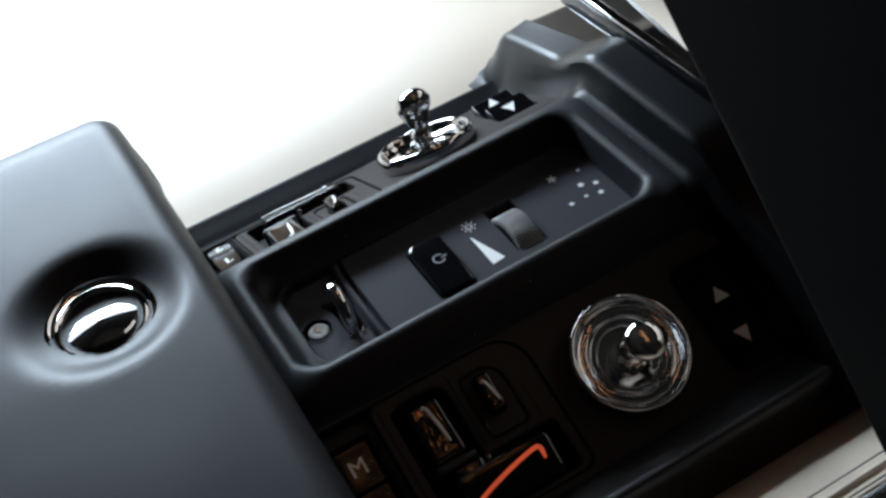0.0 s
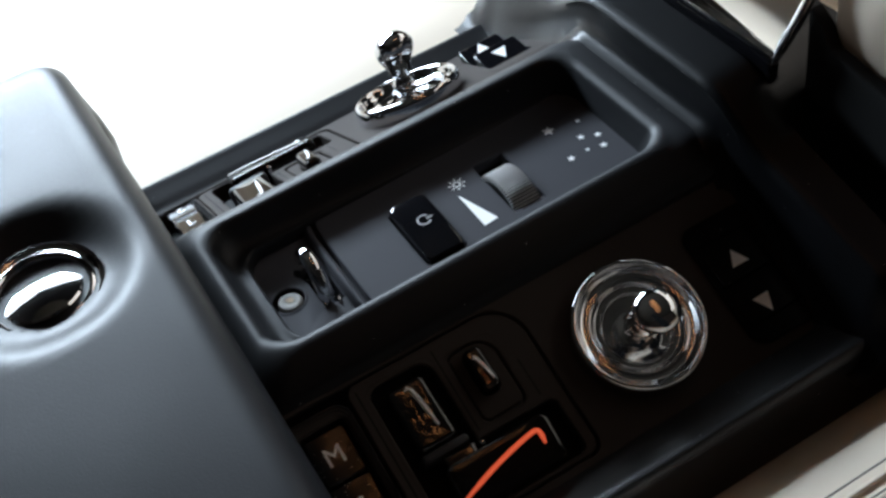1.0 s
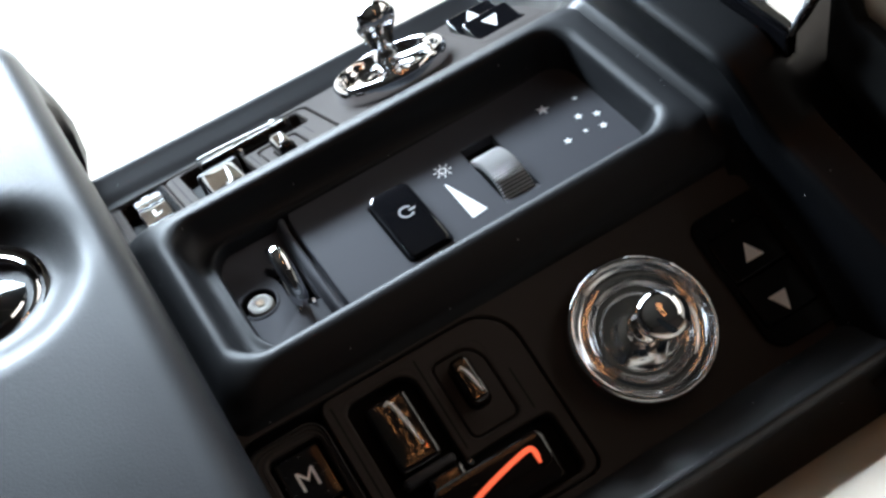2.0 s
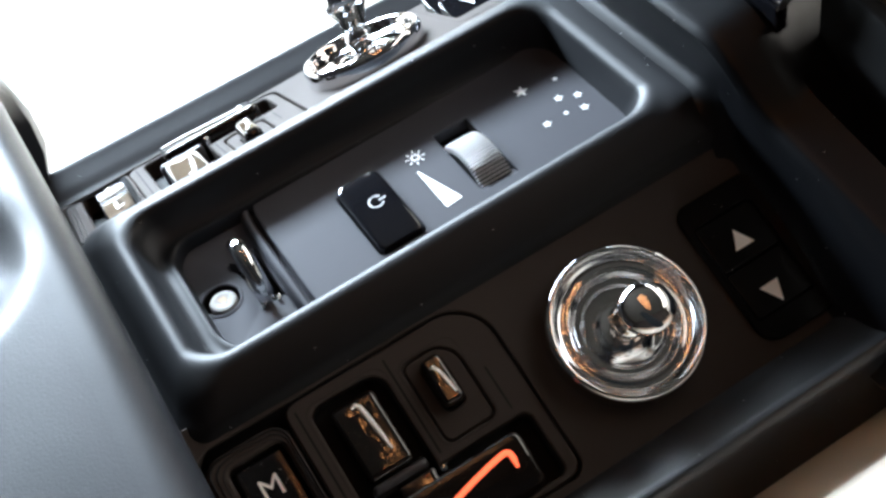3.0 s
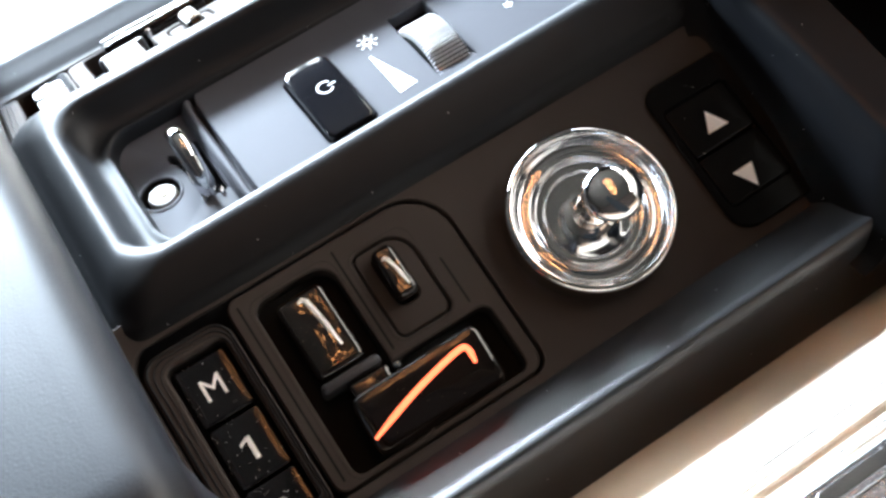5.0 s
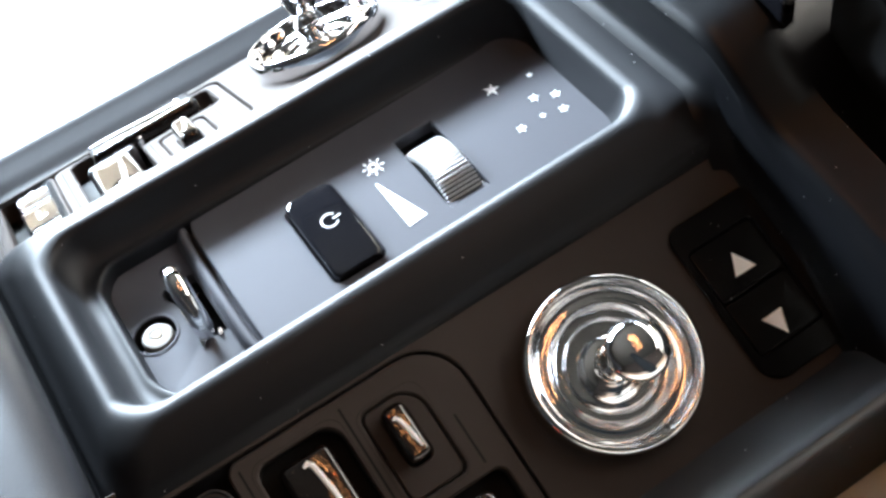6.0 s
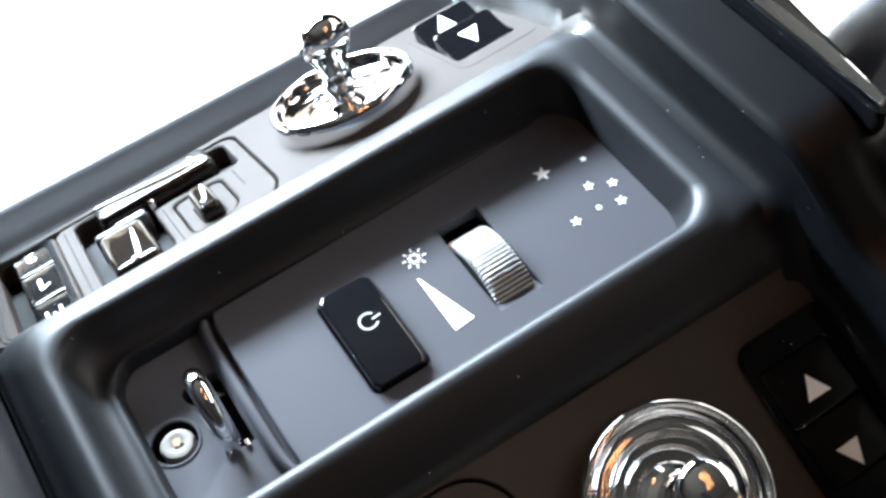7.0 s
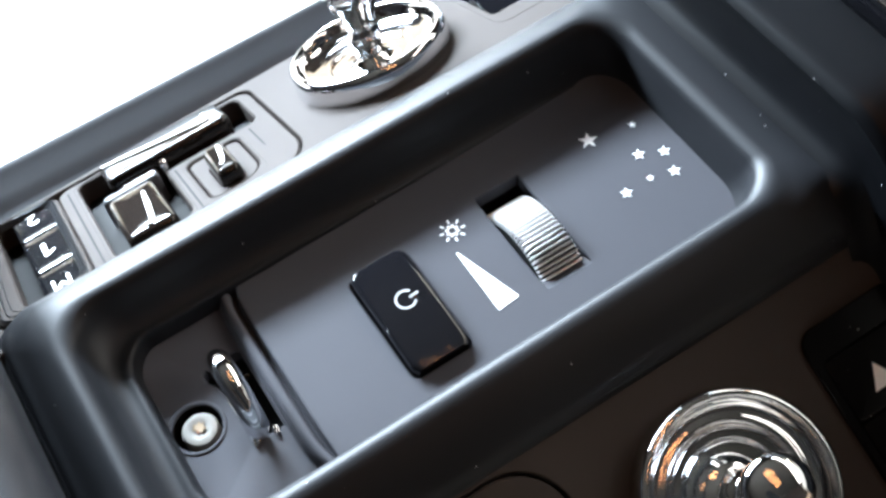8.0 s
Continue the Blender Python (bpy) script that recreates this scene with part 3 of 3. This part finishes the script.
for k in range(37):
    bar = loft([[(x, w * f, h - d) for w, h in RIDGE] for x, f, d in ((11.0, 0.9, 0.9), (11.5, 1.0, 0.2), (12.1, 1.0, 0.0), (21.7, 1.0, 0.0), (22.3, 1.0, 0.2), (22.8, 0.9, 0.9))], True, True)
    bmesh.ops.recalc_face_normals(bar, faces=bar.faces[:])
    part("ridge", bar, WHEELMETAL, dimmer, "", on_wheel(radians(12.0 + 4.3 * k)), 24.0)
part("axle", lathe(((2, 0), (2, 1)), 0, 0, 12), GAP, dimmer, fr=lambda x, v, h: (11.2 + h * 11.4, -5.4 + x, -5.4 + v))

marks = thing("brightness_marks", (0, -5, 8.5), "white printed sun and wedge symbols on the tray floor", "symbol")


def star(cx, cy, r, turn=0.0, points=5, inner=0.42):
    return [(cx + (r if k % 2 == 0 else r * inner) * math.cos(radians(turn) + math.pi * k / points), cy + (r if k % 2 == 0 else r * inner) * math.sin(radians(turn) + math.pi * k / points)) for k in range(2 * points)]


ray_turn = 12.0
part("sun_core", loft([[(x, y, 8.62) for x, y in star(0.3, 8.4, 2.1, ray_turn, 8, 0.62)], [(x, y, 8.62) for x, y in star(0.3, 8.4, 1.35, ray_turn, 8, 0.62)]]), PRINT, marks)
for k in range(8):
    a = radians(ray_turn + 22.5 + 45 * k)
    part("sun_ray", ribbon([(0.3 + 2.3 * math.cos(a), 8.4 + 2.3 * math.sin(a)), (0.3 + 3.5 * math.cos(a), 8.4 + 3.5 * math.sin(a))], 0.44, 8.52), PRINT, marks)
part("wedge", decal([(-2.6, 1.9), (-2.2, 1.9), (3.3, -17.5), (-2.9, -18.1)][::-1], 8.52), PRINT, marks)

stars = thing("star_print", (52, 0, 8.5), "white printed star cluster on the tray floor", "symbol")
for x, y, r in ((45.2, 11.4, 2.7), (57.7, 8.8, 1.15), (53.1, -0.2, 1.75), (59.1, -3.2, 1.7), (57.3, -9.8, 1.75), (50.9, -8.0, 1.05), (43.1, -8.2, 1.7)):
    part("star", decal(star(x, y, 1.0 * r, 64, 5, 0.40), 8.52), PRINT, stars)

hook = thing("folding_hook", (-66, 0, 4), "polished chrome folding hook in a black slot", "hook")
pth = [(-67.3 + 0.02 * k, 9.5 - 22.0 * k / 16, 3.0 + 16.5 * math.sin(math.pi * min((k + 2.0) / 18.5, 1.0)) ** 0.8) for k in range(17)]
part("ring_bar", tube(pth, 3.0, 16), CHROME, hook)
part("foot", tube([(-68.9, -10.5, 3.4), (-69.2, -12.4, 4.9), (-69.3, -14.2, 5.0)], 0.9), CHROME, hook)
part("foot", tube([(-63.6, -10.5, 3.4), (-63.4, -12.2, 4.9), (-63.4, -13.8, 5.0)], 0.9), CHROME, hook)
part("hinge_pin", tube([(-71.0, 6.0, 1.5), (-66.0, 6.0, 1.5), (-62.0, 6.0, 1.5)], 1.3), GLOSS, hook)

lock = thing("key_lock", (-79, -1, 3), "pale metal key lock in a round black well", "lock")
part("barrel", lathe(((4.7, -2.0), (4.7, 3.6), (4.2, 4.4), (3.0, 4.7), (2.2, 4.5), (0.1, 4.45)), -78.9, -1.6, 40), BRASS, lock)
part("key_slot", decal(star(-78.8, -1.3, 1.8, 20, 7, 0.6), 4.66, 0.14), KEYWAY, lock, "worn brown keyway")

# ---- rotary controllers ----


def rotary(fr, x, v, word, lean_x, lean_v, rise, girth, crest):
    base = fr(x, v, 0)
    c = thing("rotary_controller", base, "polished chrome rotary dish with a joystick knob " + word, "rotary knob", "rotary controllers")
    ring = ((24.9, -0.2), (24.9, 2.0), (24.8, 4.6), (24.5, 6.1), (23.9, 7.1), (23.1, 7.5), (22.4, 7.2), (21.9, 6.3), (21.5, 5.0), (21.1, 3.9))
    part("outer_ring", lathe(flowing(ring), x, v, 128), CHROME, c, fr=fr, smooth=60.0)
    bowl = ((21.2, 3.9), (20.4, 3.2), (19.4, 2.9), (18.5, 2.55 + 0.4 * crest), (17.8, 2.3 + 0.85 * crest), (17.1, 2.15 + 1.0 * crest), (16.5, 2.05 + 0.8 * crest), (15.9, 2.0 + 0.25 * crest), (15.2, 1.9), (14.2, 1.8), (13.4, 1.8), (13.0, 1.7), (12.75, 1.3), (12.3, 1.1), (11.0, 1.0), (9.0, 0.95), (7.2, 0.8), (4.0, 0.75))
    part("dish", lathe(flowing(bowl), x, v, 128), CHROME, c, fr=fr, smooth=60.0)
    def leaning(px, pv, h):
        k = max(h - 4.0, 0.0) / 26.0
        g = 1.0 + (girth - 1.0) * min(max(h - 10.0, 0.0) / 6.0, 1.0)
        return fr(x + (px - x) * g + lean_x * k, v + (pv - v) * g + lean_v * k, 2.0 + (h - 2.0) * rise)
    stem = ((7.2, 0.65), (6.0, 1.4), (5.4, 2.0), (4.6, 2.8), (4.3, 4.2), (4.7, 5.6), (5.3, 7.2), (5.5, 8.6), (5.4, 9.8), (4.8, 11.0), (4.3, 12.0), (4.2, 12.8))
    part("stem", lathe(flowing(stem), x, v, 64), CHROME, c, fr=leaning, smooth=60.0)
    knob = ((4.2, 12.6), (4.6, 13.6), (5.4, 16.0), (6.7, 19.2), (8.0, 21.6), (8.6, 23.3), (8.8, 24.8), (8.5, 26.5), (7.6, 28.2), (6.2, 29.6), (4.4, 30.7), (2.4, 31.4), (0.1, 31.6))
    part("knob", lathe(flowing(knob), x, v, 64), CHROME, c, fr=leaning, smooth=60.0)
    return c


rotary(right_deck, 18.0, 0.0, "on the shaded deck", 4.5, -1.5, 0.66, 0.95, 1.0)
rotary(left_deck, 18.0, 0.0, "on the lit deck", 0.0, 8.0, 1.08, 1.0, 0.0)

# ---- arrow rocker switches ----


def arrow_switch(fr, word, tip_up):
    s = thing("rocker_switch", fr(65, -4, 0), "pair of glossy black rockers with white arrows " + word, "switch", "arrow switches")
    # The shaded deck's plate and rockers carry its shade in a darker colour.
    part("switch_plate", plate([box_outline(51.6, 80.4, -28.4, 22.0, (7, 3, 3, 5)), box_outline(53.95, 76.05, -20.45, 13.65, 1.7)], 1.3 if tip_up < 0.3 else 0.12, -0.3, 0.3), INK if tip_up < 0.3 else DECK, s, "thin plate, coloured darker on the shaded deck", fr)
    part("well", pad(53, 77, -21, 14, 2.2, ((0, -0.6), (0, -4.8)), 5, False, True), GAP, s, fr=fr)
    crown = 0.5 if tip_up < 0.3 else 0.12
    for y0, y1, tip in ((-3.3, 13.6, 1), (-20.4, -3.5, -1)):
        mid = (y0 + y1) / 2
        b = pad(54.0, 76.0, y0, y1, 1.6, ((0, -4.5), (0, 0.6), (0.2, 0.95), (0.5, 1.15), (0.8, 1.2), (1.1, 1.2), (3.0, 1.2), (5.0, 1.2), (7.0, 1.2)))
        for q in b.verts:
            if q.co.z > 0:
                q.co.z += crown * (1 - ((q.co.y - mid) / 8.3) ** 2) - tip_up * (q.co.y - mid)
        r = part("rocker", b, INK if tip_up < 0.3 else GLOSS, s, fr=fr)
        tri = [(64.8, 7.6), (61.4, 1.2), (68.6, 1.1)] if tip > 0 else [(60.2, -12.2), (64.5, -19.0), (67.1, -12.1)]
        mark = decal(tri, 0.0, 0.15)
        bmesh.ops.subdivide_edges(mark, edges=mark.edges[:], cuts=5, use_grid_fill=True)
        for q in mark.verts:
            q.co.z += 1.2 + crown * (1 - ((q.co.y - mid) / 8.3) ** 2) - tip_up * (q.co.y - mid)
        part("arrow", mark, PRINT, r, fr=fr)
    return s


arrow_switch(right_deck, "on the shaded deck", 0.05)
arrow_switch(left_deck, "on the lit deck", 0.46)

# ---- seat control panels ----


def bent(points, n=6):
    """Rounded 2D polyline."""
    out = [points[0]]
    for a, b, c in zip(points, points[1:], points[2:]):
        for k in range(n + 1):
            t = k / n
            p = ((1 - t) ** 2 * (a[0] + b[0]) / 2 + 2 * t * (1 - t) * b[0] + t * t * (b[0] + c[0]) / 2, (1 - t) ** 2 * (a[1] + b[1]) / 2 + 2 * t * (1 - t) * b[1] + t * t * (b[1] + c[1]) / 2)
            out.append(p)
    return out + [points[-1]]


def seat_panel(fr, word, turn, lit):
    s = thing("seat_control_panel", fr(-60, 0, 0), "black seat control panel with buttons and levers " + word, "control panel", "seat control panels")
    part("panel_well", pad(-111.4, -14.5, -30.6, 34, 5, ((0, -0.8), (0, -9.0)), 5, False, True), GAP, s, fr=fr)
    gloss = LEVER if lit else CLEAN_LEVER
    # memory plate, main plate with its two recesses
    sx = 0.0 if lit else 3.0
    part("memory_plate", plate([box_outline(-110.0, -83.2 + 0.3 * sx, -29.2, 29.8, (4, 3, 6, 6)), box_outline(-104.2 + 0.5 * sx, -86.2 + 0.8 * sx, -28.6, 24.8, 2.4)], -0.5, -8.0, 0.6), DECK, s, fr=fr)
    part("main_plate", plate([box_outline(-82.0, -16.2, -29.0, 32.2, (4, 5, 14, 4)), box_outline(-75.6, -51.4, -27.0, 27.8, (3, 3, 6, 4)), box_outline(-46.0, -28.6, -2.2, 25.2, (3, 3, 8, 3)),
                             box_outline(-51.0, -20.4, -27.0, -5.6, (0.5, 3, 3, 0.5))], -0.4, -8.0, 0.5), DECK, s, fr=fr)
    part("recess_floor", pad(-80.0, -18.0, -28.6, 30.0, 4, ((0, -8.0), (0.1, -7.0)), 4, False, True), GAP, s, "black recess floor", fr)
    # Dark strips on the plate stand for the shade of uncut grooves.
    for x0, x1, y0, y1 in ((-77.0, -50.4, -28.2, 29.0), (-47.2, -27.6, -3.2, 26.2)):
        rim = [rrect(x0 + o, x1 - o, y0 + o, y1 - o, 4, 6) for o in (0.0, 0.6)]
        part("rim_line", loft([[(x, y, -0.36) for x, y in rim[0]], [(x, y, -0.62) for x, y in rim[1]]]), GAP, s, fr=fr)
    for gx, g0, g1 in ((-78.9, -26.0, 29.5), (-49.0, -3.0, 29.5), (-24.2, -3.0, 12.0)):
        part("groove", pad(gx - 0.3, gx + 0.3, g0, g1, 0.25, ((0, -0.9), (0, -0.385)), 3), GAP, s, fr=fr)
    for o, h in ((0.5, -0.2), (1.7, -0.3), (2.9, -0.4)):
        a, b2, c2 = (rrect(-110.0 + 1.3 * o + w, -83.2 - 0.6 * o - w, -29.2 + o + w, 29.8 - o - w, [4, 2, 5, 5], 6) for w in (0.0, 0.3, 0.6))
        part("bead", loft([[(x, y, h - 0.3) for x, y in a], [(x, y, h + 0.12) for x, y in b2], [(x, y, h - 0.3) for x, y in c2]]), SATIN, s, fr=fr)
    # memory buttons, sunk in their recess
    shift, size = (0.0, 9.4) if lit else (3.6, 8.4)
    for word2, v in (("M", 14.8), ("1", -4.4), ("2", -23.4)):
        b = pad(-102.8 + 1.5 * shift, -87.4 + 0.85 * sx, v - 9.1, v + 9.3, 1.4, ((0, -8.0), (0, -4.2), (0.12, -3.85), (0.35, -3.68), (0.7, -3.62), (3.0, -3.6), (5.0, -3.6)))
        lean = lambda y: -0.07 * (y - v) if lit else -0.10 * (y - 2.0)
        for q in b.verts:
            if q.co.z > -5.0:
                q.co.z += lean(q.co.y)
        mb = part("memory_button", b, DUSTY, s, "glossy black memory button", fr)
        if word2 == "1":
            text = bmesh.new()
            for path in (((-0.1, -3.4), (1.2, -3.4), (1.2, 3.3), (-0.1, 3.3)), ((-2.2, 1.2), (-0.1, 2.1), (-0.1, 3.3), (-2.2, 2.2))):
                face = text.faces.new([text.verts.new((-95.0 + shift + turn * a, v - 0.3 + b, -3.42)) for a, b in path])
                if turn < 0:
                    face.normal_flip()
        else:
            text = lettering(word2, size, -95.2 + shift, v - 0.4, -3.5, 0, turn)
        for q in text.verts:
            q.co.z += lean(q.co.y)
        part("letter", text, PRINT, mb, "white printed character", fr)
    # levers: rounded bodies with crowned tops
    def crest(x, y, shape):
        """Height of a lever's crowned top."""
        x0, x1, y0, y1, top, slope, cx, cy = shape
        u, w = (2 * x - x0 - x1) / (x1 - x0), (2 * y - y0 - y1) / (y1 - y0)
        return top + slope * (y - (y0 + y1) / 2) - cx * u * u - cy * w * w

    def lever(shape, r):
        x0, x1, y0, y1, top = shape[:5]
        half = min(x1 - x0, y1 - y0) / 2
        rows = ((0.5, -8.0, 0), (0.0, top - 4.0, 0), (0.2, -1.5, 1), (0.7, -0.55, 1), (1.4, -0.15, 1), (2.2, 0.0, 1), (0.45 * half, 0.0, 1), (0.65 * half, 0.0, 1), (0.85 * half, 0.0, 1))
        loops = []
        for i, h, up in rows:
            loops.append([(x, y, h + (crest(x, y, shape) if up else 0.0)) for x, y in rrect(x0 + i, x1 - i, y0 + i, y1 - i, max(r - i, 0.15), 7)])
        return loft(loops, True, True)

    swell = 0.3
    upright = (-71.0, -55.8, -0.8, 24.4, 1.9, -0.09, 0.8 * swell, 0.7 * swell)
    lv = part("backrest_lever", lever(upright, 2.6), gloss, s, "glossy black upright seat lever", fr)
    part("lever_line", tube([(x, y, crest(x, y, upright) + 0.2) for x, y in ((-64.6, 21.2), (-63.2, 21.7), (-62.3, 20.6), (-61.8, 17.6), (-61.2, 13), (-60.4, 5.2))], 0.75, 8, 0.5), PRINT, lv, fr=fr)
    blade = pad(-71.6, -53.6, -4.6, -1.4, 1.4, ((0, -8), (0, 0.4), (0.4, 1.3), (1.2, 1.7)))
    for q in blade.verts:
        if q.co.z > 0:
            q.co.z += 1.6 * (1 - ((q.co.x + 62.6) / 10) ** 2)
    part("pivot_blade", blade, BLADE, s, "dark grey pivot blade", fr)
    # cushion lever: lying rounded bar with the joint towards the upright one
    lying = (-67.6, -26.8, -26.6, -8.8, 3.9, 0.16 if lit else 0.08, 0.9 * swell, 0.9 * swell)
    cl = part("cushion_lever", lever(lying, 3.4), gloss, s, "glossy black lying seat lever", fr)
    part("lever_joint", pad(-65.6, -52.6, -11.0, -4.4, 2.2, ((0, -8.0), (0, -1.0), (0.8, 0.8), (2.0, 1.4))), gloss, s, fr=fr)
    part("joint_pin", lathe(((1.2, -4.0), (1.2, 2.0), (0.8, 2.5), (0.1, 2.6)), -50.8, -7.4, 16), CHROME, s, "small chrome joint pin", fr)
    line = bent([(-66.4, -21.4), (-52.0, -16.6), (-36.0, -13.2), (-32.6, -13.4), (-33.0, -18.6)], 8)
    part("lever_line", tube([(x, y, crest(x, y, lying) + 0.25) for x, y in line], 0.85, 8, 0.6), AMBER if lit else PRINT, cl, "lit amber line" if lit else "", fr=fr)
    # lumbar switch
    small = (-41.2, -34.0, 6.4, 22.8, 4.9, -0.09, 0.5 * swell, 0.9 * swell)
    sl = part("lumbar_switch", lever(small, 2.4), gloss, s, "small glossy black lever", fr)
    part("lever_line", tube([(x, y, crest(x, y, small) + 0.15) for x, y in ((-39.2, 18.6), (-38.4, 19.0), (-37.7, 17.6), (-37.1, 15.2), (-36.7, 12.4), (-36.3, 9.2))], 0.6, 8, 0.5), PRINT, sl, fr=fr)
    part("lumbar_plate", plate([box_outline(-45.4, -29.2, -1.6, 24.6, (2.6, 2.6, 7, 2.6)), box_outline(-41.2, -33.8, 5.8, 22.4, 2.6)], -0.9, -4.5, 0.4), DECK, s, fr=fr)
    return s


seat_panel(right_deck, "in the shaded deck", 1, True)
seat_panel(left_deck, "in the lit deck", -1, False)
